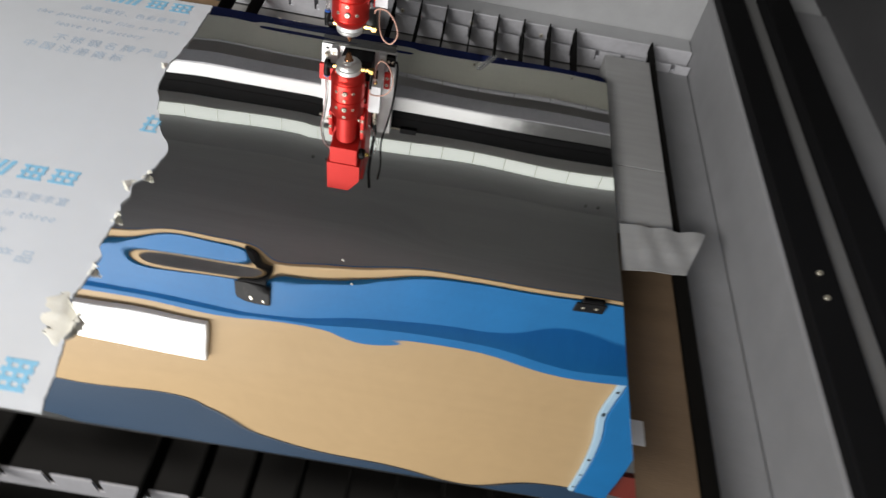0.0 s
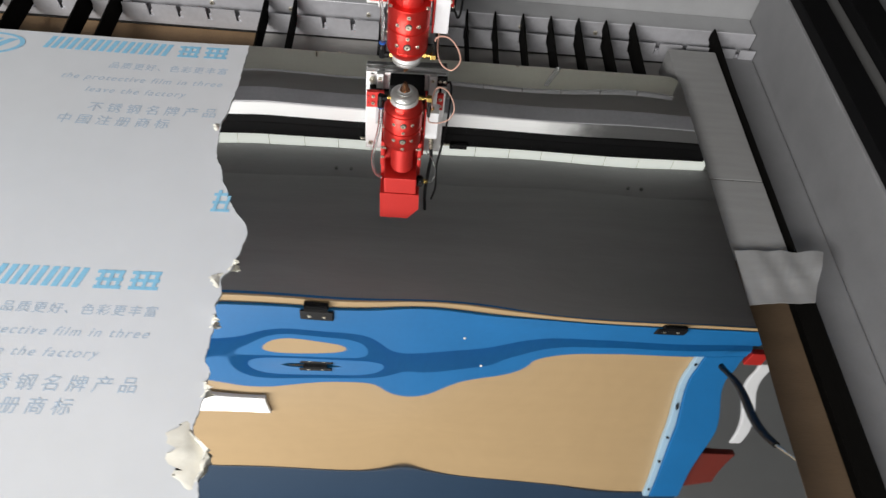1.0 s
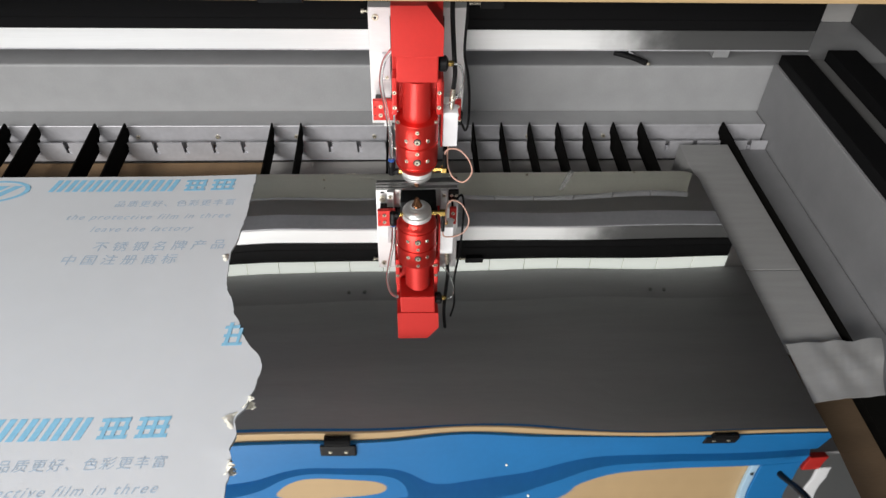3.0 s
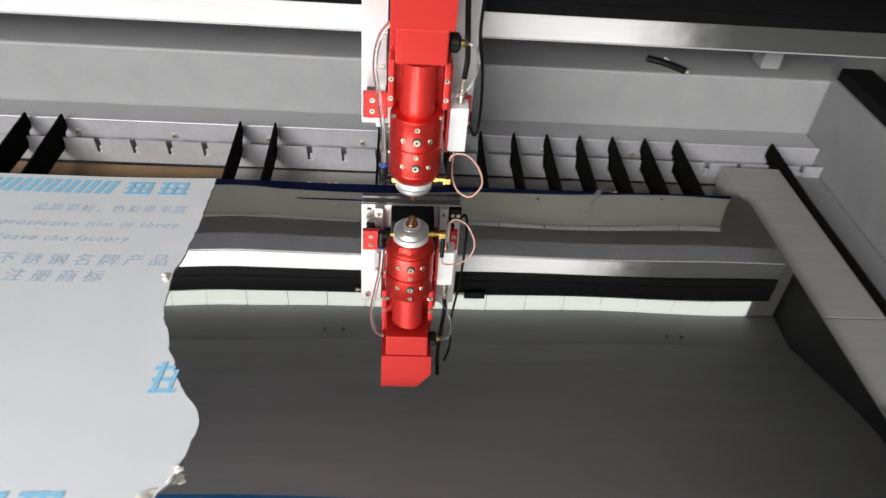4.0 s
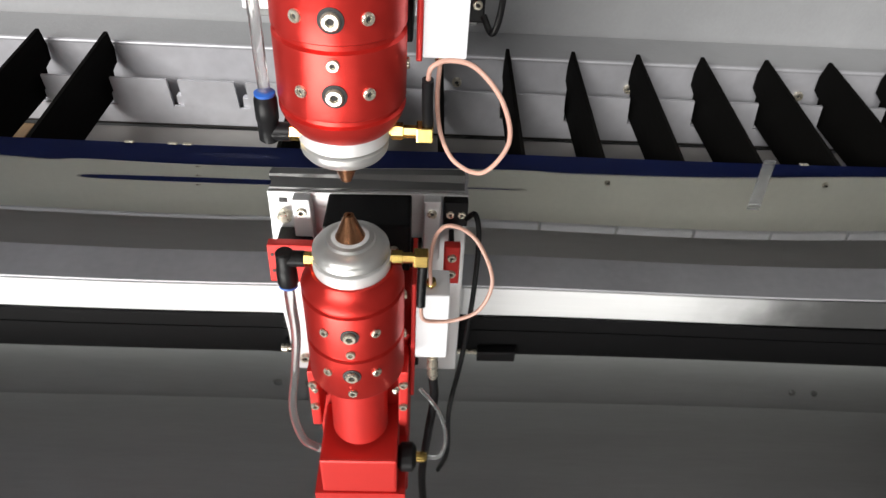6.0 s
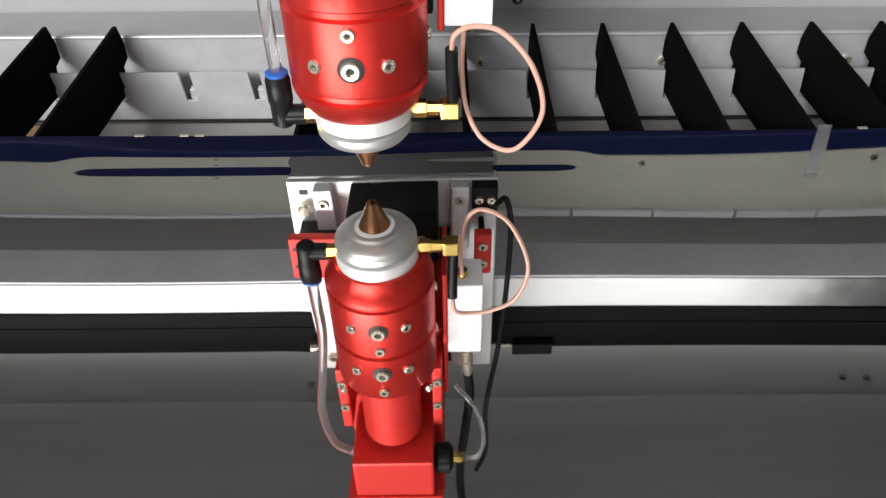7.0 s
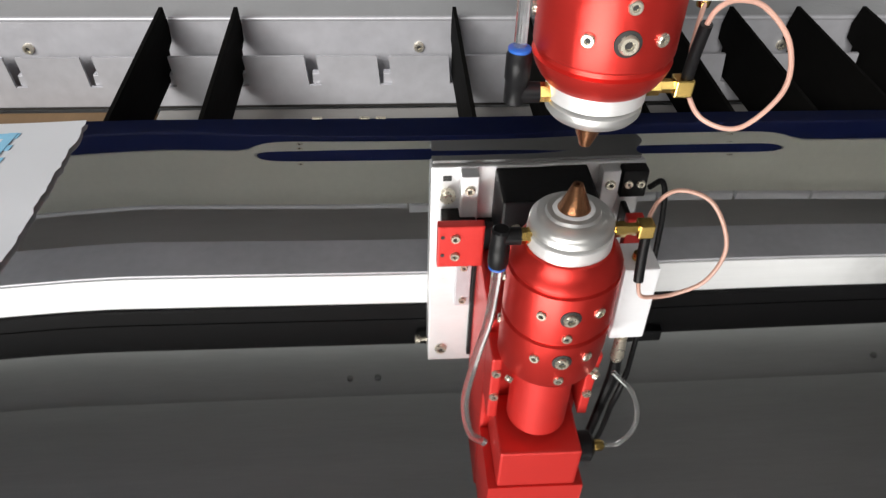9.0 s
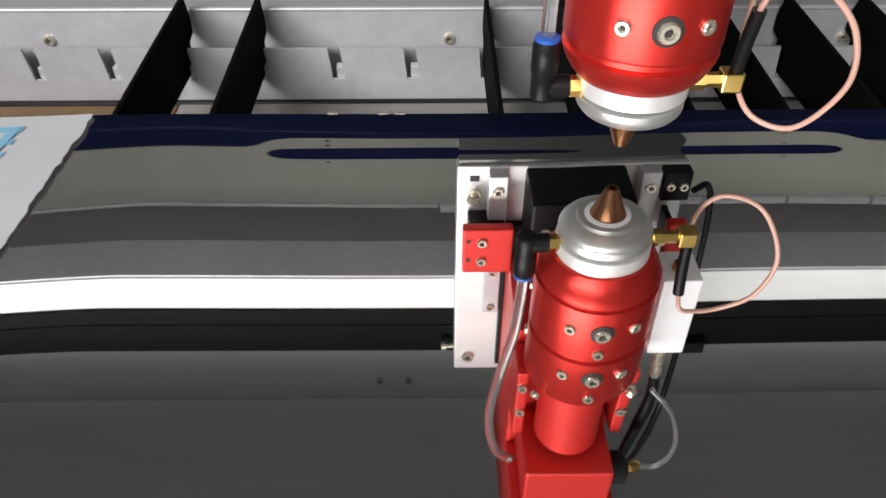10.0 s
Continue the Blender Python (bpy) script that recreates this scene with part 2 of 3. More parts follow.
structure("floor", box(-5, 5, -5, 4, -1.0, -0.92), M_FLOOR, "grey concrete workshop floor under the machine")
structure("wall_north", box(-5, 5, 4, 4.15, -0.92, 4.0), M_HALL, "pale painted hall wall behind the machine")
structure("wall_south", box(-5, 5, -5.15, -5, -0.92, 4.0), M_HALL, "pale painted hall wall in front of the machine")
structure("wall_east", box(5, 5.15, -5, 4, -0.92, 4.0), M_HALL, "pale painted hall wall beside the machine")
structure("wall_west", box(-5.15, -5, -5, 4, -0.92, 4.0), M_HALL, "pale painted hall wall beside the machine")
structure("ceiling", box(-5.15, 5.15, -5.15, 4.15, 4.0, 4.12), M_HALL, "pale plain hall ceiling")

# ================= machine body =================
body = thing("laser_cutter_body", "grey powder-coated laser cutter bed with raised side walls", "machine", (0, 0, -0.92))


def mpart(name, bm, mat, label="", smooth=False, parent=None):
    bmesh.ops.translate(bm, verts=bm.verts[:], vec=(0, 0, 0.92))
    return part(name, bm, mat, parent or body, label, smooth)


XL = -1.02
mpart("bed_bottom", box(XL, WALL_X, -0.90, WALL_Y, -0.92, -0.13), M_DARK_VOID, "sooty dark bed bottom")
mpart("back_wall", box(XL, WALL_X + 0.30, WALL_Y, WALL_Y + 0.19, -0.92, 0.082, 0.004), M_GREY_PAINT, "grey back wall with a flat top")
mpart("side_wall", box(WALL_X, WALL_X + 0.30, -0.98, WALL_Y - 0.002, -0.92, 0.09, 0.004), M_SIDE_SHADED, "grey side wall, darkened in its colour for shade")
mpart("side_wall", box(XL - 0.30, XL, -0.98, WALL_Y + 0.19, -0.92, 0.09, 0.004), M_GREY_PAINT, "grey side wall")
mpart("front_wall", box(XL, WALL_X - 0.002, -0.98, -0.90, -0.92, -0.03, 0.004), M_GREY_PAINT, "grey front wall")
mpart("flange", box(XL, WALL_X - 0.002, 0.1865, 0.1885, -0.062, -0.0115), M_COMB, "upright galvanised rear flange")
mpart("flange_shelf", box(XL, WALL_X - 0.002, 0.1890, WALL_Y - 0.002, -0.0145, -0.0115, 0.001), M_GREY_PAINT, "narrow grey shelf behind the flange")
mpart("fold_edge", hose([(XL, 0.1880, -0.0112), (WALL_X - 0.003, 0.1880, -0.0112)], 0.0020, 2, 12), M_COMB, "rounded bright fold along the flange", True)
mpart("lower_lip", box(XL, WALL_X - 0.003, 0.1562, 0.1568, -0.0655, -0.0640), M_DARK_VOID, "dark seam")
mpart("tray", box(-0.245, WALL_X - 0.002, 0.04, 0.1555, -0.085, -0.0665, 0.001), M_TRAY, "dusty light metal tray strip")
mpart("board", box(XL, -0.247, 0.04, 0.1555, -0.085, -0.0675, 0.001), M_BACK_BOARD, "brown fibreboard strip under the slats")
mpart("side_ledge", box(0.602, WALL_X - 0.002, -0.898, 0.161, -0.062, -0.045, 0.002), M_SIDE_SHADED, "grey side ledge")
mpart("side_board", box(0.47, 0.600, -0.80, 0.03, -0.10, -0.080, 0.001), M_BOARD, "brown fibreboard beside the sheet")


def comb(y0, y1, name):
    """An upright sheet with a slot under every slat."""
    profile = [(XL, -0.064)]
    x1 = WALL_X - 0.003
    k0 = math.ceil((XL - SLAT_X) / PITCH)
    profile.append((XL, -0.026))
    for k in range(k0, 19):
        c = SLAT_X + k * PITCH
        if c - 0.006 < XL or c + 0.006 > x1:
            continue
        profile += [(c - 0.005, -0.026), (c - 0.003, -0.0485), (c + 0.0055, -0.0485), (c + 0.0035, -0.026)]
    profile += [(x1, -0.026), (x1, -0.064)]
    return mpart(name, prism_xz(profile, y0, y1), M_COMB, "slotted galvanised slat holder")


holder = comb(0.157, 0.1595, "slat_holder")
for k in range(-14, 19):
    c = SLAT_X + k * PITCH
    if XL + 0.01 < c < WALL_X - 0.012:
        mpart("bent_tab", box(c - 0.0005, c + 0.0062, 0.1602, 0.1665, -0.0505, -0.0405, 0.0006), M_COMB, "", False, holder)
comb(-0.842, -0.8395, "slat_holder")
for sx in (-0.1956, -0.0544, 0.087, 0.228, 0.37, -0.337, -0.478):
    socket_screw(body, (sx, 0.1865, 0.92 - 0.0325), (0, -1, 0), 0.0040, 0.003)

# rail on the side wall
rail = thing("side_rail", "black linear rail with a dull steel strip on the side wall", "rail", (0.73, -0.37, 0.09))
part("rail_base", box(-0.052, -0.002, -0.60, 0.60, 0.0, 0.02, 0.003), M_BLACK_METAL, rail)
part("steel_strip", box(0.0, 0.028, -0.60, 0.60, 0.0, 0.012, 0.002), M_FOOT, rail, "dull steel guide strip")
part("bellows", box(0.030, 0.085, -0.60, 0.60, 0.0, 0.03, 0.004), M_BLACK_METAL, rail, "black bellows cover")
for yy in (-0.16, -0.12):
    socket_screw(rail, (-0.026, yy, 0.02), (0, 0, 1), 0.004, 0.003)

# back rail and cover above the bed
rear = thing("rear_cover", "beige and navy rear cover beam across the machine", "cover", (0, 0.25, 0.14))
part("blue_strip", box(XL, 0.60, 0.0, 0.05, 0.0, 0.021, 0.002), M_NAVY, rear, "navy blue lower strip")
part("beige_panel", box(XL, 0.005, 0.0, 0.05, 0.0215, 0.086, 0.001), M_BEIGE, rear, "beige cover panel")
part("beige_panel", box(0.0065, 0.60, 0.0, 0.05, 0.0215, 0.086, 0.001), M_BEIGE, rear, "beige cover panel")
part("trim", box(XL, -0.062, -0.001, 0.03, 0.0865, 0.0905, 0.001), M_WHITE_BOX, rear, "thin white trim")
for k in range(8):
    part("trim", box(-0.060 + k * 0.083, 0.020 + k * 0.083, -0.003, 0.03, 0.0865, 0.0950, 0.001), M_WHITE_BOX, rear, "bright white trim piece")
for sx in (-0.42, -0.16, -0.012, 0.022, 0.25, 0.47):
    socket_screw(rear, (sx, -0.0005, 0.030), (0, -1, 0), 0.003, 0.002)
for sx in (XL + 0.02, 0.58):
    part("bracket", box(sx - 0.015, sx + 0.015, 0.005, 0.045, -0.05, -0.0005, 0.002), M_GREY_PAINT, rear)

hood = thing("machine_hood", "dark grey fixed hood over the rear of the machine", "hood", (0, 0.44, 0.083))
part("hood_back", box(XL - 0.2, WALL_X + 0.25, -0.02, 0.0, 0.0, 0.545, 0.002), M_HOOD_LIT, hood, "back of the hood, its grey lightened as if lit")
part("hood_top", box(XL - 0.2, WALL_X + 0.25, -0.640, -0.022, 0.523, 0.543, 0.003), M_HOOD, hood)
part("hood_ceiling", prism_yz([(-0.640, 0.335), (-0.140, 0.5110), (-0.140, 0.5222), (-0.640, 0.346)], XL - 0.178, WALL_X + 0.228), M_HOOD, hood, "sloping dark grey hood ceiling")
part("hood_side", box(WALL_X + 0.23, WALL_X + 0.25, -0.640, -0.022, 0.0, 0.521, 0.003), M_BOUNCE_CUT, hood, "side of the hood, made near-black to cut bounced light")
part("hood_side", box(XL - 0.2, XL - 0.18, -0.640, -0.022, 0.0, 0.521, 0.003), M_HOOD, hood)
part("front_lip", box(XL - 0.2, WALL_X + 0.1, -0.647, -0.641, 0.312, 0.543, 0.002), M_LID_TAN, hood, "tan front edge of the hood")
for sx in (-0.145, -0.105, 0.630, 0.665):
    part("screw", lathe([(0.0045, 0.002), (0.0045, -0.004), (0.003, -0.0055), (0, -0.0055)], (sx, -0.100, 0.523), steps=14), M_FOOT, hood, "dull screw under the hood")
slot = thing("lit_slot", "row of bright daylight panes in the rear hood wall", "window", (0, 0.4185, 0.588))
for k in range(19):
    part("pane", box(-0.865 + k * 0.09, -0.778 + k * 0.09, -0.001, 0.001, -0.024, 0.017), M_SLOT, slot)

switch = thing("limit_switch", "small black limit switch on the rear wall top", "switch", (0.415, 0.262, 0.0822))
part("switch_body", hose([(-0.026, 0.016, 0.0062), (0.000, 0.000, 0.0062), (0.024, -0.022, 0.0050)], 0.0055, 6, 10), M_BLACK, switch, "", True)
part("switch_lever", prism_xz([(-0.004, 0.0), (0.022, 0.0), (-0.002, 0.014)], 0.006, 0.009), M_WHITE_BOX, switch, "pale triangular lever plate")
part("tip", lathe([(0.003, 0), (0.003, 0.004), (0, 0.005)], (0.026, -0.024, 0.0050), aim((1, -0.9, 0)), 10), M_STEEL, switch, "bright steel tip")

# ================= lid =================
lid = thing("lid", "open sky-blue machine lid with a tan inner panel", "lid", (0, -0.205, 0.42))
lid.rotation_euler = (radians(9.6), 0, 0)


def lid_box(x0, x1, z0, z1, d0, d1, bevel=0.003):
    return box(x0, x1, d0, d1, z0, z1, bevel)


rail_outline = [(0.03, 0), (0.03, 0.165), (-0.01, 0.165), (-0.01, 0.137), (0.012, 0.113), (0.012, 0.105), (-0.01, 0.099), (-0.01, 0)]
part("lower_rail", prism_yz(rail_outline, -1.35, 0.79), M_LID_BLUE, lid, "sky-blue rail with a pressed groove")
part("side_post", lid_box(0.70, 0.79, 0.166, 0.634, -0.01, 0.03), M_LID_BLUE, lid)
part("side_post", lid_box(-1.35, -1.26, 0.166, 0.634, -0.01, 0.03), M_LID_BLUE, lid)
part("upper_rail", lid_box(-1.35, 0.79, 0.635, 1.02, 0.003, 0.043), M_LID_SHADED, lid, "lid rim, its blue darkened for shade")
part("inner_panel", lid_box(-1.258, 0.698, 0.167, 0.634, 0.005, 0.012), M_LID_TAN, lid, "tan inner panel")
part("inner_flange", lid_box(0.682, 0.699, 0.167, 0.634, -0.008, 0.0045), M_PALE_BLUE, lid, "pale blue flange strip")
for k in range(5):
    part("flange_screw", lathe([(0.004, 0), (0.004, 0.002), (0, 0.002)], (0.690, -0.008, 0.20 + k * 0.10), aim((0, -1, 0)), 12), M_BLACK, lid, "dark flange screw")
part("side_cover", lid_box(0.792, 0.890, 0.47, 0.62, 0.005, 0.028), M_RED_COVER, lid, "dark red side cover")
part("red_bracket", lid_box(0.808, 0.846, 0.165, 0.215, 0.000, 0.024), M_RED_PAINT, lid, "small red corner bracket")
part("white_bracket", lid_box(0.846, 0.872, 0.215, 0.40, 0.003, 0.010), M_WHITE_BOX, lid, "narrow white bracket strip")
for hx in (-0.123, 0.571):
    hinge = part("hinge", lid_box(hx - 0.032, hx + 0.032, 0.003, 0.036, -0.016, -0.0105), M_BLACK, lid, "black hinge")
    part("knuckle", hose([(hx - 0.022, -0.012, -0.010), (hx + 0.022, -0.012, -0.010)], 0.011, 2), M_BLACK, hinge)
    for dx in (-0.014, 0.014):
        part("screw", lathe([(0.004, 0), (0.003, 0.002), (0, 0.002)], (hx + dx, -0.016, 0.021), aim((0, -1, 0)), 12), M_STEEL, hinge, "bright screw")
lamp = thing("work_lamp", "lit white rectangular work lamp on the lid panel", "lamp", (-0.40, -0.2560, 0.69))
lamp.rotation_euler = (radians(9.6), 0, 0)
part("diffuser", lid_box(-0.40, 0.160, -0.056, 0.056, -0.012, -0.0085, 0.002), M_LAMP, lamp, "glowing white diffuser")
part("housing", lid_box(-0.405, 0.165, -0.061, 0.061, -0.008, 0.009, 0.002), M_WHITE_BOX, lamp)
strut = thing("gas_strut", "black gas strut holding the lid open", "strut", (0.712, -0.81, 0.09))
part("cylinder", hose([(0.005, 0.36, 0.329), (0.016, 0.54, 0.484)], 0.0065, 2), M_BLACK, strut)
part("rod", hose([(0, 0, 0.0), (0.005, 0.36, 0.329)], 0.0032, 2), M_STEEL, strut, "bright piston rod")

# ================= gantry =================
HX, HY = 0.019, -0.022
gantry = thing("gantry_beam", "brushed aluminium gantry beam with a black guide rail", "beam", (0, HY + 0.144, 0.182))
part("beam_front", box(XL + 0.03, WALL_X - 0.03, -0.022, 0.02, 0.0025, 0.0345, 0.001), M_RAIL, gantry, "bright brushed beam front, darkened in its colour at one end for light falloff")
part("beam_underside", box(XL + 0.03, WALL_X - 0.03, -0.021, 0.02, 0.0, 0.002, 0.0005), M_COMB, gantry, "dull grey underside")
part("guide_rail", box(XL + 0.03, WALL_X - 0.03, -0.024, 0.02, 0.035, 0.084, 0.003), M_BLACK_METAL, gantry, "black guide rail")
part("groove", box(XL + 0.03, WALL_X - 0.03, -0.0250, -0.0242, 0.051, 0.053, 0.0002), M_BLACK_METAL, gantry)

# ================= slats =================


def slat(k):
    x = SLAT_X + k * PITCH
    ob = thing("support_slat", "black scorched steel support slat standing on edge", "slat", (x, -0.33, -0.055), "support slats across the bed")
    top, low = 0.0495, 0.0
    profile = [(-0.505, 0.009), (-0.508, 0.026), (-0.540, 0.028), (-0.542, 0.040), (-0.530, top), (0.366, top), (0.5095, top + 0.0065), (0.5145, top - 0.009), (0.5135, 0.0295),
               (0.503, 0.0270), (0.500, 0.009)]
    bm = prism_yz(profile, -0.0013, 0.0013)
    part("blade", bm, M_SLAT, ob)
    return ob


for k in (-13, -12, -10, -8, -7, -5, -4, 1, 2, 5, 6, 7, 8, 9, 10, 11, 12, 13, 14, 17):
    slat(k)

# ================= steel sheet =================
X0, X1, Y0, Y1 = -0.80, 0.487, -0.79, 0.028
RISE = 0.0033


def gauss(x, y, cx, cy, sx, sy):
    return math.exp(-((x - cx) / sx) ** 2 - ((y - cy) / sy) ** 2)


def sheet_z(x, y):
    """The thin sheet lies slightly wavy over the slats."""
    u = max(0.0, min(1.0, (x + 0.40) / 0.21))
    z = -RISE * (1 - u * u * (3 - 2 * u)) + 0.001 * math.tanh(max(x, 0.0) / 0.08)
    if x > -0.30:
        fade = min(1.0, (x + 0.30) / 0.1)
        z += fade * 0.00018 * math.sin(x * 21 + y * 3) * math.sin(y * 14 + 1.0)
        z += fade * 0.0015 / (1 + math.exp((x - 0.122) / (0.030 + max(0.0, -0.625 - y) * 0.9))) * gauss(0, y, 0, -0.625, 1, 0.045 if y > -0.625 else 0.12)
        z += fade * 0.0008 * gauss(x, y, 0.05, -0.625, 0.05, 0.045 if y > -0.625 else 0.032)
        z += fade * 0.0037 / (1 + math.exp((0.195 - x) / 0.028)) * gauss(0, y, 0, -0.486, 1, 0.060 if y > -0.486 else 0.075)
        z += fade * 0.0005 * gauss(x, y, 0.06, -0.455, 0.07, 0.03)
        z -= fade * 0.0016 * math.exp(-((x + 0.066) / 0.072) ** 4) * gauss(0, y, 0, -0.547, 1, 0.030 if y > -0.547 else 0.0145)
        front = 1 / (1 + math.exp((y + 0.50) / 0.012))
        z += fade * front * 0.0006 * noise.noise(Vector((x * 7, y * 13, 8.3)))
        z -= 0.00030 * math.exp(-((x + 0.006) / 0.140) ** 30) * math.exp(-((y + 0.0045) / 0.0075) ** 2)
        z -= fade * 0.30 * max(0.0, -0.68 - y) ** 2 / (1 + math.exp((x - 0.02) / 0.05))
        z += fade * 0.0008 * gauss(x, y, 0.42, 0.03, 0.10, 0.05)
        z -= fade * 0.0005 * gauss(x, y, -0.05, 0.025, 0.12, 0.02)
    return z


def grid_mesh(x_at, y_rows, nx, height):
    bm = bmesh.new()
    rows = []
    for j, y in enumerate(y_rows):
        xa, xb = x_at(y)
        rows.append([bm.verts.new((xa + (xb - xa) * i / nx, y, height(xa + (xb - xa) * i / nx, y, i / nx))) for i in range(nx + 1)])
    for a, b in zip(rows, rows[1:]):
        for i in range(nx):
            bm.faces.new((a[i], a[i + 1], b[i + 1], b[i]))
    return bm


def corner_cut(y):
    r = 0.022
    d = y - (Y1 - r)
    return X1 - (r - math.sqrt(max(0, r * r - d * d)) if d > 0 else 0)


sheet = thing("steel_sheet", "mirror-polished stainless steel sheet lying on the slats", "sheet", (0, 0, 0))
ys = [Y0 + (-0.05 - Y0) * j / 280 for j in range(280)] + [-0.05 + (Y1 + 0.05) * j / 52 for j in range(53)]
top = grid_mesh(lambda y: (X0, corner_cut(y)), ys, 260, lambda x, y, u: sheet_z(x, y))
face = part("mirror_face", top, M_MIRROR, sheet, "mirror-polished face", True)
rim = [(X0, Y0), (X1, Y0), (X1, Y1 - 0.022), (X1 - 0.0035, Y1 - 0.011), (X1 - 0.011, Y1 - 0.0035), (X1 - 0.022, Y1)]
rim += [(X1 - 0.022 - (X1 - 0.022 - X0) * i / 40, Y1) for i in range(1, 41)]
bm = bmesh.new()
up = [bm.verts.new((x, y, sheet_z(x, y) - 0.0001)) for x, y in rim]
dn = [bm.verts.new((x, y, sheet_z(x, y) - 0.0018)) for x, y in rim]
for i in range(len(rim)):
    j = (i + 1) % len(rim)
    bm.faces.new((up[i], up[j], dn[j], dn[i]))
part("cut_edge", bm, M_EDGE, sheet, "dull cut edge")
part("underside", grid_mesh(lambda y: (X0, corner_cut(y)), ys[::4], 60, lambda x, y, u: sheet_z(x, y) - 0.0018), M_EDGE, sheet, "", True)
for bx in (-0.118, -0.092, -0.083, 0.035, 0.30):
    bm = box(bx - 0.0028, bx + 0.0028, Y1 - 0.0004, Y1 + 0.0018, sheet_z(bx, Y1) - 0.0016, sheet_z(bx, Y1) + 0.0004, 0.0005)
    part("burr", bm, M_STEEL, sheet, "bright burr on the edge")

for sx, sy in ((0.109, -0.511), (0.128, -0.548)):
    chip = thing("metal_speck", "tiny pale metal speck lying on the sheet", "speck", (sx, sy, sheet_z(sx, sy)))
    part("flake", lathe([(0.0016, 0.0), (0.0013, 0.0007), (0.0005, 0.0012), (0, 0.0012)], steps=7), M_FILM_BACK, chip)

# ================= protective film =================
TEAR = [(-0.79, -0.158), (-0.748, -0.163), (-0.71, -0.170), (-0.675, -0.170), (-0.64, -0.190), (-0.60, -0.184), (-0.54, -0.194), (-0.50, -0.194), (-0.44, -0.195),
        (-0.405, -0.181), (-0.367, -0.178), (-0.30, -0.215), (-0.27, -0.228), (-0.22, -0.246), (-0.165, -0.250), (-0.13, -0.244), (-0.06, -0.240), (0.028, -0.240)]


def tear_x(y):
    for (ya, xa), (yb, xb) in zip(TEAR, TEAR[1:]):
        if y <= yb:
            t = max(0.0, (y - ya) / (yb - ya))
            t = t * t * (3 - 2 * t)
            x = xa + (xb - xa) * t
            break
    else:
        x = TEAR[-1][1]
    rag = 0.006 if -0.70 < y < -0.40 else 0.0025
    return x + rag * noise.noise(Vector((y * 55, 0, 3))) + 0.0012 * noise.noise(Vector((y * 190, 1, 3)))


def film_z(x, y, u):
    curl = max(0.0, (u - 0.93) / 0.07) ** 2
    lift = 0.0035 * max(0.0, noise.noise(Vector((y * 16, 2, 0)))) + 0.0008
    return sheet_z(x, y) + 0.0006 + curl * lift + 0.0003 * noise.noise(Vector((x * 9, y * 9, 5)))


film = thing("protective_film", "white printed protective film with a torn edge on the sheet", "film", (0, 0, 0))
fy = [Y0 + 0.001 + (Y1 - Y0 - 0.002) * j / 200 for j in range(201)]
part("film_face", grid_mesh(lambda y: (X0 + 0.001, tear_x(y)), fy, 60, film_z), M_FILM, film, "", True)
random.seed(4)
for cy, w, reach in ((-0.672, 0.080, -0.028), (-0.672, 0.06, 0.010), (-0.595, 0.02, 0.012), (-0.445, 0.024, -0.007), (-0.505, 0.018, 0.012), (-0.17, 0.016, -0.004), (-0.42, 0.016, 0.012)):
    bm = bmesh.new()
    n = 14
    rows = []
    for j in range(n + 1):
        y = cy + w * (j / n - 0.5)
        env = math.sin(math.pi * j / n)
        xe = tear_x(y) - 0.002
        rows.append([bm.verts.new((xe + (reach * env * u * (0.6 + 0.8 * random.random()) - 0.004 * u * u), y, sheet_z(xe, y) + 0.0012 + (0.0045 if reach < 0 else 0.010) * env * math.sin(u * 2.2) * (0.7 + 0.5 * random.random()))) for u in (0, 0.3, 0.6, 0.85, 1.0)])
    for a, b in zip(rows, rows[1:]):
        for i in range(4):
            bm.faces.new((a[i], a[i + 1], b[i + 1], b[i]))
    part("torn_flap", bm, M_FILM_BACK, film, "crumpled yellowish torn flap", True)


def on_film(x, y):
    """Height of a print just above the film."""
    return film_z(x, y, min(1.0, (x - X0) / (tear_x(y) - X0))) + 0.0004


def ink(x0, x1, y0, y1, mat, name="printed_bar", slant=0.25, lift=0.0):
    """One printed stroke, a little slanted, lying on the film."""
    bm = bmesh.new()
    s = slant * (y1 - y0)
    lo = [bm.verts.new((x, y, on_film(x, y) + lift)) for x, y in ((x0, y0), (x1, y0), (x1 + s, y1), (x0 + s, y1))]
    hi = [bm.verts.new((v.co.x, v.co.y, v.co.z + 0.0001)) for v in lo]
    bm.faces.new(hi)
    bm.faces.new(lo[::-1])
    for i in range(4):
        j = (i + 1) % 4
        bm.faces.new((lo[i], lo[j], hi[j], hi[i]))
    return part(name, bm, mat, film)


def writing(words, x, y, size, mat, spacing=1.0, shear=0.0):
    """Words of the print, ending at x on the right."""
    cu = bpy.data.curves.new("print", "FONT")
    cu.body, cu.size, cu.align_x, cu.shear, cu.space_character, cu.extrude = words, size, "RIGHT", shear, spacing, 0.00005
    draft = bpy.data.objects.new("draft", cu)
    me = bpy.data.meshes.new_from_object(draft)
    bpy.data.objects.remove(draft)
    for v in me.vertices:
        v.co = (v.co.x + x, v.co.y + y, on_film(v.co.x + x, v.co.y + y) + v.co.z)
    me.materials.clear()
    me.materials.append(mat)
    ob = new("printed_line", me)
    ob.parent = film
    return ob


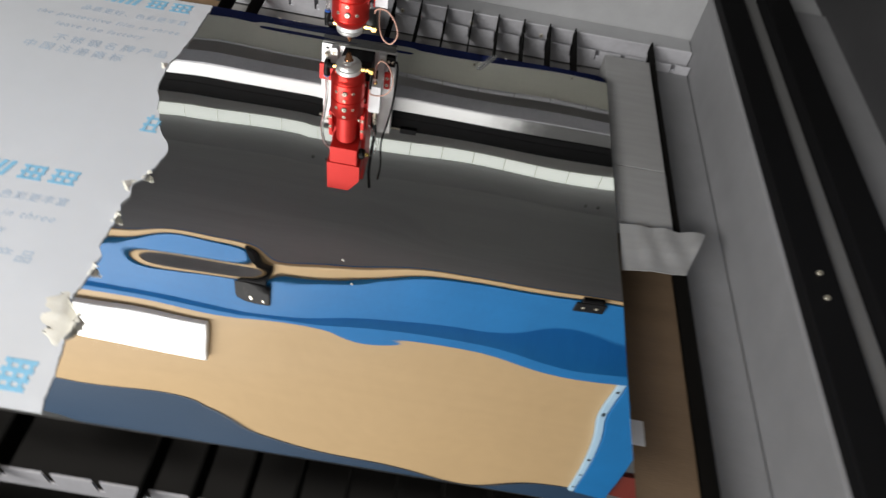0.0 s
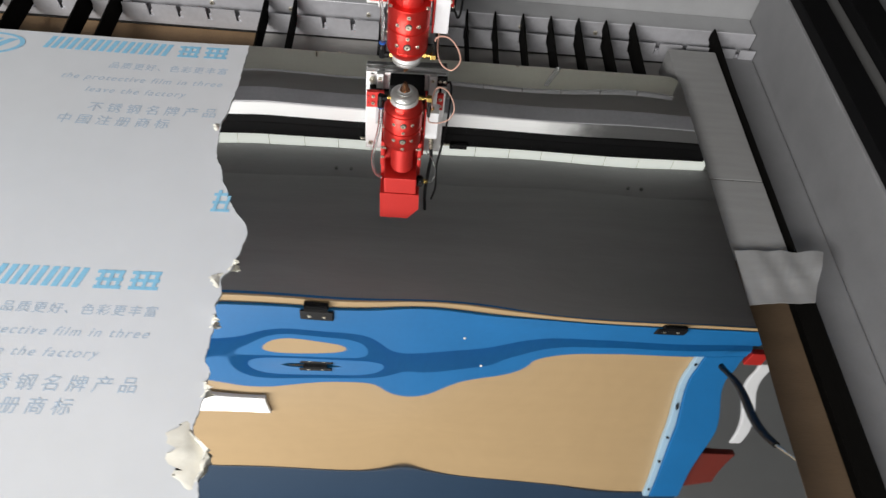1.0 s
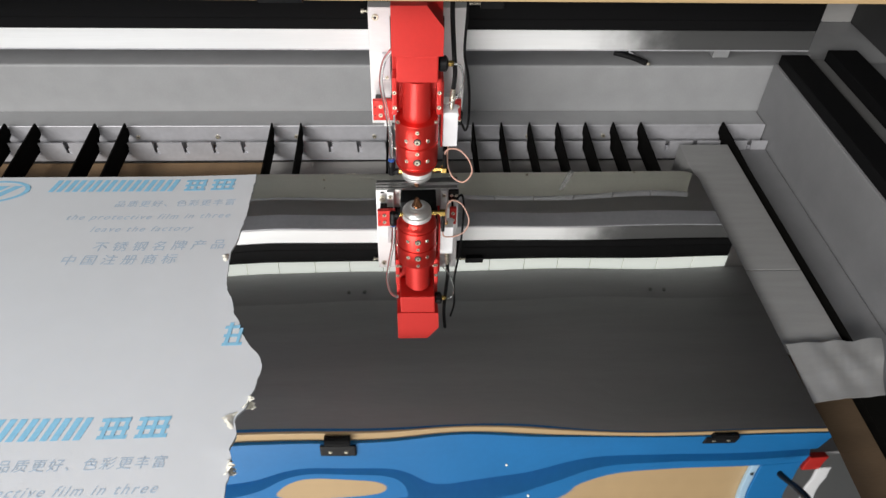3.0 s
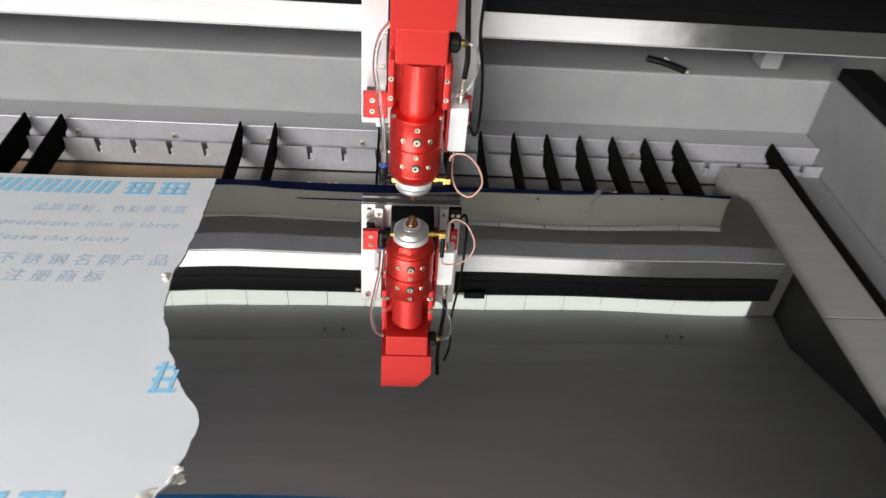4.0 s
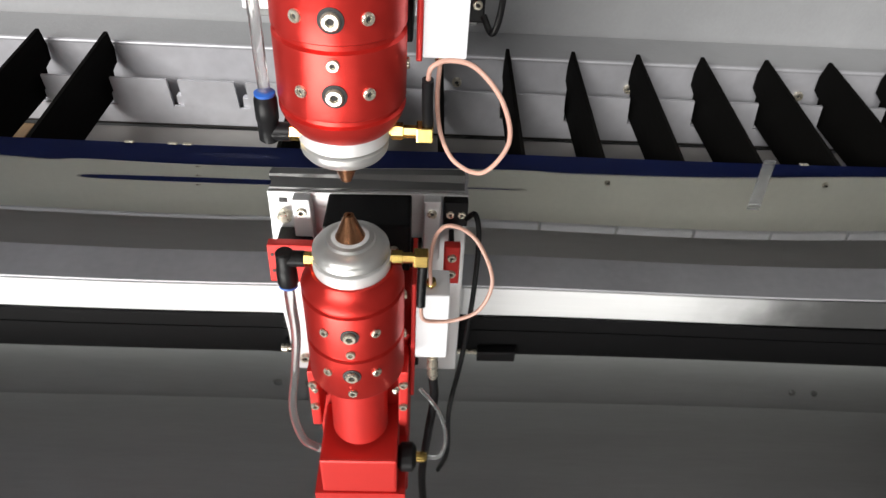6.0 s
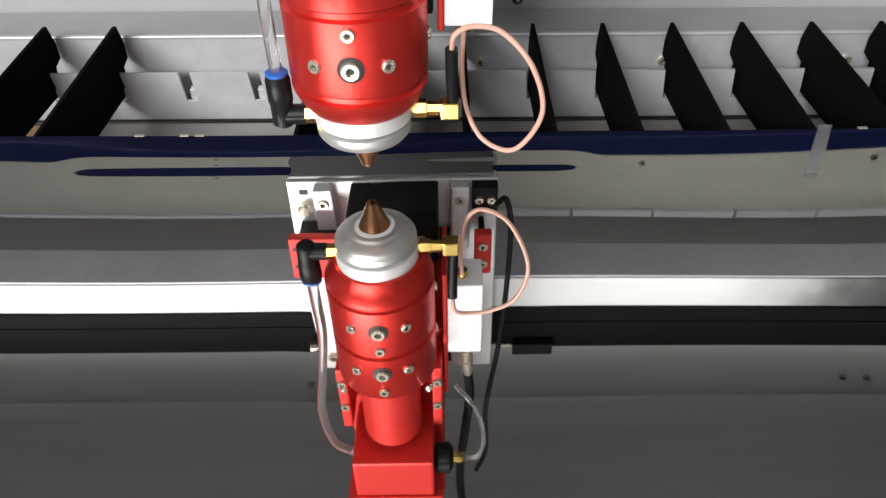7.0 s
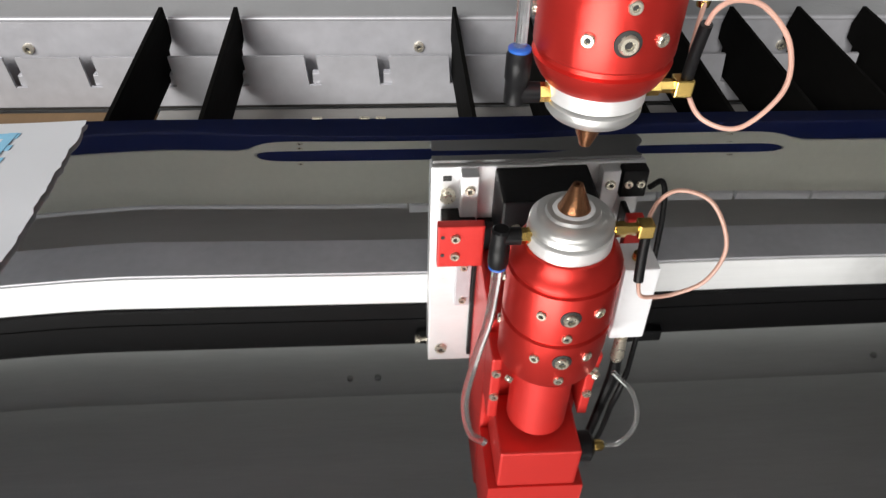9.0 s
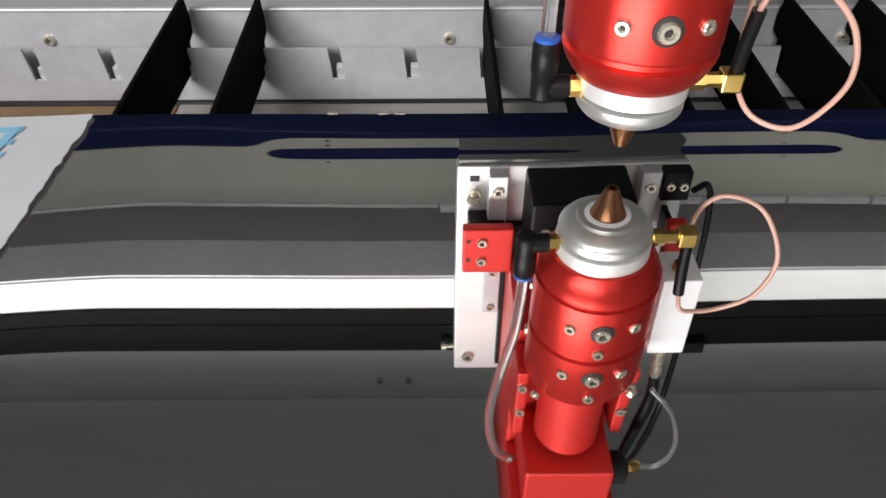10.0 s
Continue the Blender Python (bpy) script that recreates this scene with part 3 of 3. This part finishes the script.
for dy in (0.0, 0.452):
    # the maker's mark as plain slanted strokes
    y0, y1 = -0.464 + dy, -0.434 + dy
    for n in range(8):
        x = -0.558 + n * 0.0245
        ink(x, x + 0.0078, y0, y1, M_BLUE_INK)
        ink(x + 0.0118, x + 0.0196, y0, y1, M_BLUE_INK)
    for x, w in ((-0.349, 0.033), (-0.307, 0.036)):
        for r in range(3):
            ink(x, x + w, y0 + r * 0.0115, y0 + r * 0.0115 + 0.005, M_BLUE_INK, slant=0.1)
        for u in (0.08, 0.42, 0.76):
            ink(x + u * w, x + u * w + 0.005, y0, y1 - 0.002, M_BLUE_INK, slant=0.1, lift=0.0003)
    writing("品质更好、色彩更丰富", -0.263, -0.501 + dy, 0.0165, M_GREY_INK, 1.25, 0.1)
    writing("the protective film in three", -0.266, -0.532 + dy, 0.017, M_GREY_INK, 1.25, 0.35)
    writing("leave the factory", -0.317, -0.560 + dy, 0.017, M_GREY_INK, 1.25, 0.35)
    writing("不锈钢名牌产品", -0.261, -0.601 + dy, 0.022, M_GREY_INK, 1.55, 0.12)
    writing("中国注册商标", -0.325, -0.629 + dy, 0.022, M_GREY_INK, 1.55, 0.12)
for r in range(3):
    ink(-0.233, -0.208 - 0.003 * r, -0.333 + 0.014 * r, -0.328 + 0.014 * r, M_BLUE_INK, slant=0.1)
ink(-0.231, -0.226, -0.333, -0.295, M_BLUE_INK, slant=0.1, lift=0.0003)
ink(-0.216, -0.212, -0.333, -0.305, M_BLUE_INK, slant=0.1, lift=0.0003)
for r in range(4):
    ink(-0.222, -0.186, -0.770 + 0.011 * r, -0.764 + 0.011 * r, M_BLUE_INK, slant=0.1)
for r in range(3):
    ink(-0.220 + 0.012 * r, -0.215 + 0.012 * r, -0.770, -0.735, M_BLUE_INK, slant=0.1, lift=0.0003)
# oval emblem
bm = bmesh.new()
ring = []
for k in range(48):
    a = 2 * math.pi * k / 48
    ring.append([bm.verts.new((-0.646 + r * 0.058 * math.cos(a) + 0.012 * math.sin(a), -0.012 + r * 0.029 * math.sin(a), -RISE + 0.0014)) for r in (1.0, 0.86)])
for k in range(48):
    a, b = ring[k], ring[(k + 1) % 48]
    bm.faces.new((a[0], a[1], b[1], b[0]))
part("oval_emblem", bm, M_BLUE_INK, film)
ink(-0.672, -0.655, -0.030, 0.004, M_BLUE_INK, slant=1.0)
ink(-0.648, -0.634, -0.030, 0.004, M_BLUE_INK, slant=1.0)

# ================= plates beside the sheet =================


def side_plate(x0, x1, y0, y1, z, tilt, label, deep=0.0):
    ob = thing("cover_plate", label, "plate", ((x0 + x1) / 2, (y0 + y1) / 2, z - deep), "pale plates beside the sheet")
    ob.rotation_euler = (0, 0, radians(tilt))
    w, d = (x1 - x0) / 2, (y1 - y0) / 2
    part("plate", box(-w, w, -d, d, deep, deep + 0.0022, 0.0006), M_PLATE, ob)
    if deep:
        for s in (-1, 1):
            part("folded_side", box(s * w - (0.0016 if s > 0 else 0), s * w + (0 if s > 0 else 0.0016), -d, d, 0, deep - 0.0004), M_PLATE, ob)
    return ob


side_plate(0.4925, 0.581, -0.194, 0.128, -0.0160, 0, "pale grey metal cover plate beside the sheet", 0.0635)
side_plate(0.4925, 0.581, -0.352, -0.1965, -0.0160, 0, "pale grey metal cover plate beside the sheet", 0.0635)
flap = thing("cover_plate", "creased pale metal plate lying askew beside the sheet", "plate", (0.555, -0.388, -0.0115), "pale plates beside the sheet")
corners = ((-0.062, -0.046), (0.030, -0.039), (0.069, 0.048), (-0.062, 0.043))
bm = bmesh.new()
layers = []
for h in (0.0, 0.0016):
    rows = []
    for j in range(11):
        v = j / 10
        row = []
        for i in range(15):
            u = i / 14
            px = (corners[0][0] * (1 - u) + corners[1][0] * u) * (1 - v) + (corners[3][0] * (1 - u) + corners[2][0] * u) * v
            py = (corners[0][1] * (1 - u) + corners[1][1] * u) * (1 - v) + (corners[3][1] * (1 - u) + corners[2][1] * u) * v
            dent = 0.0045 * noise.noise(Vector((px * 38, py * 30, 2.7))) + 0.003 * abs(math.sin(px * 75 + py * 20))
            row.append(bm.verts.new((px, py, 0.004 + h + 0.004 * v + dent * min(1.0, 3 * u))))
        rows.append(row)
    layers.append(rows)
for rows in layers:
    for ra, rb in zip(rows, rows[1:]):
        for i in range(14):
            bm.faces.new((ra[i], ra[i + 1], rb[i + 1], rb[i]))
low, high = layers
for j in range(10):
    for i in (0, 14):
        bm.faces.new((low[j][i], low[j + 1][i], high[j + 1][i], high[j][i]))
for i in range(14):
    for j in (0, 10):
        bm.faces.new((low[j][i], low[j][i + 1], high[j][i + 1], high[j][i]))
part("creased_plate", bm, M_PLATE, flap, "", True)
note = thing("paper_scrap", "small white paper scrap on the brown board", "paper", (0.512, -0.645, -0.0798))
part("paper", box(-0.022, 0.022, -0.018, 0.018, 0, 0.0006), M_WHITE_BOX, note)
clip = thing("edge_clip", "bent clear plastic strap over the sheet edge", "clip", (0.262, 0.0, sheet_z(0.262, 0.0)))
clip_path = [(-0.018, 0.0012), (0.0, 0.0028), (0.024, 0.0035), (0.033, -0.004), (0.038, -0.026)]
bm = bmesh.new()
rows = []
for q in smooth_points([(0, y, z) for y, z in clip_path], 6):
    w = 0.0038
    rows.append([bm.verts.new((q.x + s * w + q.y * 0.55, q.y, q.z + h)) for s, h in ((-1, 0), (1, 0), (1, 0.0008), (-1, 0.0008))])
for a, b in zip(rows, rows[1:]):
    for i in range(4):
        j = (i + 1) % 4
        bm.faces.new((a[i], a[j], b[j], b[i]))
bm.faces.new(rows[0])
bm.faces.new(rows[-1][::-1])
part("strap", bm, M_STRAP, clip)

# ================= laser head =================
head = thing("cutting_laser", "red anodised laser cutting unit with a copper nozzle", "cutting laser", (HX, HY, 0.0))


def hpart(name, bm, mat, label="", smooth=False, parent=None):
    return part(name, bm, mat, parent or head, label, smooth)


R = 0.0320
nozzle = hpart("nozzle", lathe([(0.0013, 0.0145), (0.0013, 0.0125), (0.0030, 0.0126), (0.0034, 0.0138), (0.0084, 0.0268), (0.0092, 0.0280), (0.0092, 0.0300)]), M_COPPER, "copper cone nozzle", True)
hpart("nozzle_ring", lathe([(0.0098, 0.0276), (0.0112, 0.0280), (0.0116, 0.0302)]), M_WHITE_BOX, "pale insulating ring", True)
collar = hpart("collar", lathe([(0.0118, 0.0282), (0.0142, 0.0285), (0.0150, 0.0302), (0.0185, 0.0308), (0.0210, 0.0324), (0.0228, 0.0348), (0.0231, 0.0362), (0.0231, 0.0390), (0.0224, 0.0393), (0.0185, 0.0395)], steps=64),
               M_ALU_CONE, "bright turned aluminium cone collar", True)
hpart("groove_ring", lathe([(0.0196, 0.0393), (0.0196, 0.0416)], steps=48), M_FOOT, "dark groove ring", True, collar)
hpart("collar_ring", lathe([(0.0190, 0.0414), (0.0230, 0.0414), (0.0236, 0.0419), (0.0236, 0.0496), (0.0200, 0.0500)], steps=64), M_ALU, "pale turned aluminium ring", True)
hpart("body", lathe([(0.0225, 0.0494), (0.0252, 0.0500), (0.0278, 0.0530), (0.0300, 0.0568), (0.0315, 0.0605), (0.0319, 0.0624), (0.0302, 0.0634), (0.0302, 0.0656),
                     (0.0318, 0.0667), (R, 0.0676), (R, 0.1003), (0.0302, 0.1014), (0.0302, 0.1038), (R, 0.1050), (R, 0.1385), (0.0310, 0.1405), (0.0205, 0.1410)], steps=72),
      M_RED, "red anodised cylinder body", True)
hpart("neck", lathe([(0.0205, 0.1405), (0.0205, 0.205)], steps=48), M_RED_PAINT, "red upper tube", True)
for z in (0.0804, 0.1162):
    at = (0, -R, z)
    bore = hpart("bore", lathe([(0.0059, -0.0012), (0.0059, 0.0003), (0.0048, 0.0006)], at, aim((0, -1, 0)), 24), M_DARK_HOLE, "dark screw bore", True)
    socket_screw(bore, (0, -R - 0.0004, z), (0, -1, 0), 0.0043, 0.0022, "large bright socket screw")
    for side in (-1, 1):
        a = radians(29) * side
        socket_screw(head, (R * math.sin(a), -R * math.cos(a), z), (math.sin(a), -math.cos(a), 0), 0.0031, 0.0016)
        b = radians(100) * side
        socket_screw(head, (R * math.sin(b), -R * math.cos(b), z), (math.sin(b), -math.cos(b), 0), 0.0031, 0.0016)
for z in (0.0958, 0.1325):
    socket_screw(head, (0, -R, z), (0, -1, 0), 0.0031, 0.0016)
for side in (-1, 1):
    a = radians(52) * side
    socket_screw(head, (0.0345 * math.sin(a), -0.033 * math.cos(a), 0.1435), (side * 0.6, -0.6, 0.4), 0.0026, 0.002)

# carrier behind and above the tube
hpart("carrier", box(-0.035, 0.036, 0.022, 0.0975, 0.135, 0.335, 0.003), M_RED_PAINT, "red carrier plate")
block = hpart("mirror_block", box(-0.0285, 0.0285, -0.030, 0.0215, 0.212, 0.252, 0.002), M_RED_PAINT, "red mirror block")
profile = [(-0.0345, 0.2525), (0.0345, 0.2525), (0.0345, 0.292), (0.012, 0.322), (-0.0345, 0.322)]
hpart("mirror_housing", prism_xz(profile, -0.031, 0.0215), M_RED_PAINT, "red chamfered mirror housing")
for side in (-1, 1):
    x0, x1 = (-0.0355, -0.0285) if side < 0 else (0.0285, 0.0355)
    wing = hpart("clamp_wing", box(x0, x1, -0.004, 0.0215, 0.145, 0.205, 0.0015), M_RED_PAINT, "red clamp wing")
    for z in (0.158, 0.182):
        socket_screw(wing, ((x0 + x1) / 2, -0.004, z), (0, -1, 0), 0.0032, 0.002)
for side in (-1, 1):
    x0, x1 = (-0.067, -0.0355) if side < 0 else (0.0585, 0.0705)
    hpart("bracket_post", box(x0 + 0.004, x1 - 0.004, 0.0736, 0.0978, 0.100, 0.120, 0.001), M_BLACK)
    arm = hpart("red_bracket", box(x0, x1, 0.066, 0.0735, 0.0916, 0.127, 0.0012), M_RED_PAINT, "red bracket with screws")
    for z in (0.1015, 0.117):
        sx = x0 + 0.012 if side < 0 else x1 - 0.006
        socket_screw(arm, (sx, 0.066, z), (0, -1, 0), 0.0034, 0.002)
        if side < 0:
            hpart("pin_hole", lathe([(0.0014, -0.0005), (0.0014, 0.0004), (0, 0.0004)], (sx - 0.0085, 0.066, z - 0.001), aim((0, -1, 0)), 12), M_DARK_HOLE, "", False, arm)

# mounting plate on the gantry
plate = hpart("mount_plate", box(-0.070, 0.076, 0.0985, 0.1205, 0.066, 0.262, 0.0012), M_ALU_PLATE, "white milled mounting plate")
hpart("plate_foot", box(-0.069, 0.073, 0.1030, 0.1195, 0.0600, 0.0655, 0.0008), M_FOOT, "thin foot bar", False, plate)
for x0, x1 in ((-0.0505, -0.0385), (0.0430, 0.0555)):
    bar = hpart("guide_bar", box(x0, x1, 0.087, 0.0980, 0.067, 0.122, 0.001), M_ALU_PLATE, "pale guide bar", False, plate)
    socket_screw(bar, ((x0 + x1) / 2, 0.087, 0.078), (0, -1, 0), 0.0036, 0.002)
adjuster = hpart("adjuster_plate", box(-0.0505, -0.0385, 0.093, 0.0980, 0.146, 0.192, 0.001), M_COMB, "small grey adjuster plate", False, plate)
for z in (0.152, 0.186):
    socket_screw(adjuster, (-0.0445, 0.093, z), (0, -1, 0), 0.0030, 0.002)
# added black sheet standing in for the shade between body and mounting plate
hpart("shade_plate", box(-0.0380, 0.042, 0.0925, 0.0980, 0.1090, 0.250, 0.001), M_BLACK, "black plate added for the shade behind the body", False, plate)
socket_screw(plate, (-0.0595, 0.0985, 0.247), (0, -1, 0), 0.0050, 0.003)
hpart("proximity_sensor", box(0.0960, 0.1310, 0.1120, 0.1240, 0.2540, 0.2660, 0.001), M_BLACK, "small black proximity sensor", False, plate)
hpart("stop_pin", lathe([(0.0022, 0), (0.0022, 0.020)], (0.0762, 0.1180, 0.2600), aim((1, 0, 0)), 10), M_STEEL, "steel stop pin", True)
hpart("stop_screw", lathe([(0.0020, 0), (0.0020, 0.006), (0.0036, 0.006), (0.0036, 0.010)], (-0.0702, 0.1120, 0.2500), aim((-1, 0, 0)), 10), M_STEEL, "steel stop screw", True)
hpart("slot_hole", box(-0.062, -0.056, 0.0978, 0.0986, 0.0735, 0.0775, 0.0003), M_DARK_HOLE, "", False, plate)
hpart("spring_knob", lathe([(0.0055, 0), (0.0055, 0.004), (0.004, 0.0055)], (-0.0585, 0.0985, 0.089), aim((0, -1, 0)), 20), M_STEEL, "shiny knob", True, plate)
valve = hpart("black_block", box(-0.027, 0.034, 0.058, 0.0980, 0.067, 0.108, 0.002), M_BLACK, "black sensor block")
for sx in (-0.017, 0.022):
    socket_screw(valve, (sx, 0.058, 0.088), (0, -1, 0), 0.0036, 0.002)
term = hpart("terminal", box(0.0575, 0.0755, 0.088, 0.0982, 0.068, 0.090, 0.001), M_BLACK, "black cable terminal")
for sx in (0.0625, 0.0710):
    socket_screw(term, (sx, 0.088, 0.079), (0, -1, 0), 0.003, 0.0015)

# air fitting
elbow = hpart("air_elbow", lathe([(0.0042, 0.0380), (0.0054, 0.0392), (0.0054, 0.0500), (0.0059, 0.0510), (0.0059, 0.0620), (0.0052, 0.0642)], (-0.0385, -0.003, 0), steps=24), M_BLACK, "black push-in air elbow", True)
hpart("elbow_arm", lathe([(0.0050, 0), (0.0050, 0.011)], (-0.0385, -0.003, 0.0435), aim((1, 0, 0)), 20), M_BLACK, "", True, elbow)
hpart("brass_thread", lathe([(0.0046, 0), (0.0046, 0.006)], (-0.0278, -0.003, 0.0435), aim((1, 0, 0)), 6), M_BRASS, "brass thread", False, elbow)
hpart("release_ring", lathe([(0.0050, 0.0640), (0.0053, 0.0645), (0.0053, 0.0657), (0.0042, 0.0662)], (-0.0385, -0.003, 0), steps=24), M_BLUE_RING, "blue release ring", True, elbow)
hpart("air_hose", hose([(-0.0385, -0.003, 0.066), (-0.0388, -0.003, 0.085), (-0.0400, 0.000, 0.115), (-0.0455, 0.004, 0.155), (-0.0505, 0.002, 0.195), (-0.0455, 0.0, 0.228), (-0.034, 0.003, 0.245)], 0.0030, 12, 12),
      M_TUBE, "clear air hose", True)

# gas sensor line
lead = hpart("brass_connector", lathe([(0.0030, 0), (0.0030, 0.004), (0.0046, 0.004), (0.0046, 0.010), (0.0034, 0.0105), (0.0034, 0.018)], (0.0205, 0.0, 0.0445), aim((1, 0, 0)), 6), M_BRASS, "brass coax connector")
hpart("connector_head", box(0.0375, 0.0465, -0.0042, 0.0042, 0.0400, 0.0490, 0.0008), M_BRASS, "", False, lead)
hpart("sleeve", hose([(0.0435, 0.0, 0.0485), (0.0428, -0.003, 0.062), (0.0425, -0.007, 0.078)], 0.0030, 8, 12), M_BLACK, "black heat-shrink sleeve", True, lead)
hpart("coax_cable", hose([(0.0426, -0.006, 0.076), (0.0440, -0.010, 0.086), (0.0525, -0.009, 0.0895), (0.0655, -0.010, 0.0865), (0.0790, -0.0147, 0.0720), (0.0848, -0.0135, 0.0483),
                          (0.0740, -0.006, 0.0245), (0.0595, 0.005, 0.0230), (0.0510, 0.0118, 0.0360), (0.0480, 0.013, 0.0580), (0.0490, 0.014, 0.0840)], 0.00125, 12, 10), M_CABLE, "salmon pink coax cable", True)
case = hpart("sensor_case", box(0.0395, 0.0615, 0.007, 0.032, 0.0825, 0.1420, 0.0012), M_WHITE_BOX, "white sensor case")
hpart("case_plug", lathe([(0.0030, 0), (0.0030, 0.010), (0.0042, 0.010), (0.0042, 0.030), (0.0024, 0.036)], (0.0515, 0.018, 0.142), aim((0.05, 0, 1)), 14), M_STEEL, "steel plug", True, case)
hpart("case_plug_tip", lathe([(0.0030, 0), (0.0036, 0.004), (0.0020, 0.006)], (0.0490, 0.016, 0.0768), aim((0, 0, 1)), 12), M_BRASS, "brass socket", True, case)
hpart("case_arm", box(0.0362, 0.0394, 0.012, 0.060, 0.078, 0.190, 0.001), M_RED_PAINT, "red side strip")
hpart("plug_cable", hose([(0.0533, 0.018, 0.176), (0.0550, 0.018, 0.200), (0.0520, 0.015, 0.235), (0.0480, 0.020, 0.300), (0.050, 0.03, 0.36)], 0.0034, 10, 10), M_BLACK, "black cable", True)
hpart("signal_cable", hose([(0.0740, 0.080, 0.076), (0.0800, 0.074, 0.068), (0.0835, 0.070, 0.090), (0.0815, 0.060, 0.140), (0.0760, 0.045, 0.185), (0.0680, 0.030, 0.230), (0.0700, 0.04, 0.30), (0.064, 0.06, 0.36)], 0.0020, 10, 10), M_BLACK, "thin black signal cable", True)
knob = hpart("side_fitting", lathe([(0.008, 0), (0.011, 0.003), (0.011, 0.011), (0.007, 0.014)], (0.0285, -0.012, 0.232), aim((1, 0, 0)), 24), M_BLACK, "black side fitting", True)
hpart("fitting_tip", lathe([(0.0042, 0), (0.0042, 0.006), (0.003, 0.008)], (0.0425, -0.012, 0.232), aim((1, 0, 0)), 12), M_BRASS, "brass tip", True, knob)
hpart("vent_hose", hose([(0.0495, -0.012, 0.232), (0.060, -0.014, 0.228), (0.064, -0.014, 0.205), (0.058, -0.010, 0.180), (0.044, -0.004, 0.162)], 0.0015, 10, 8), M_TUBE, "thin clear hose", True)
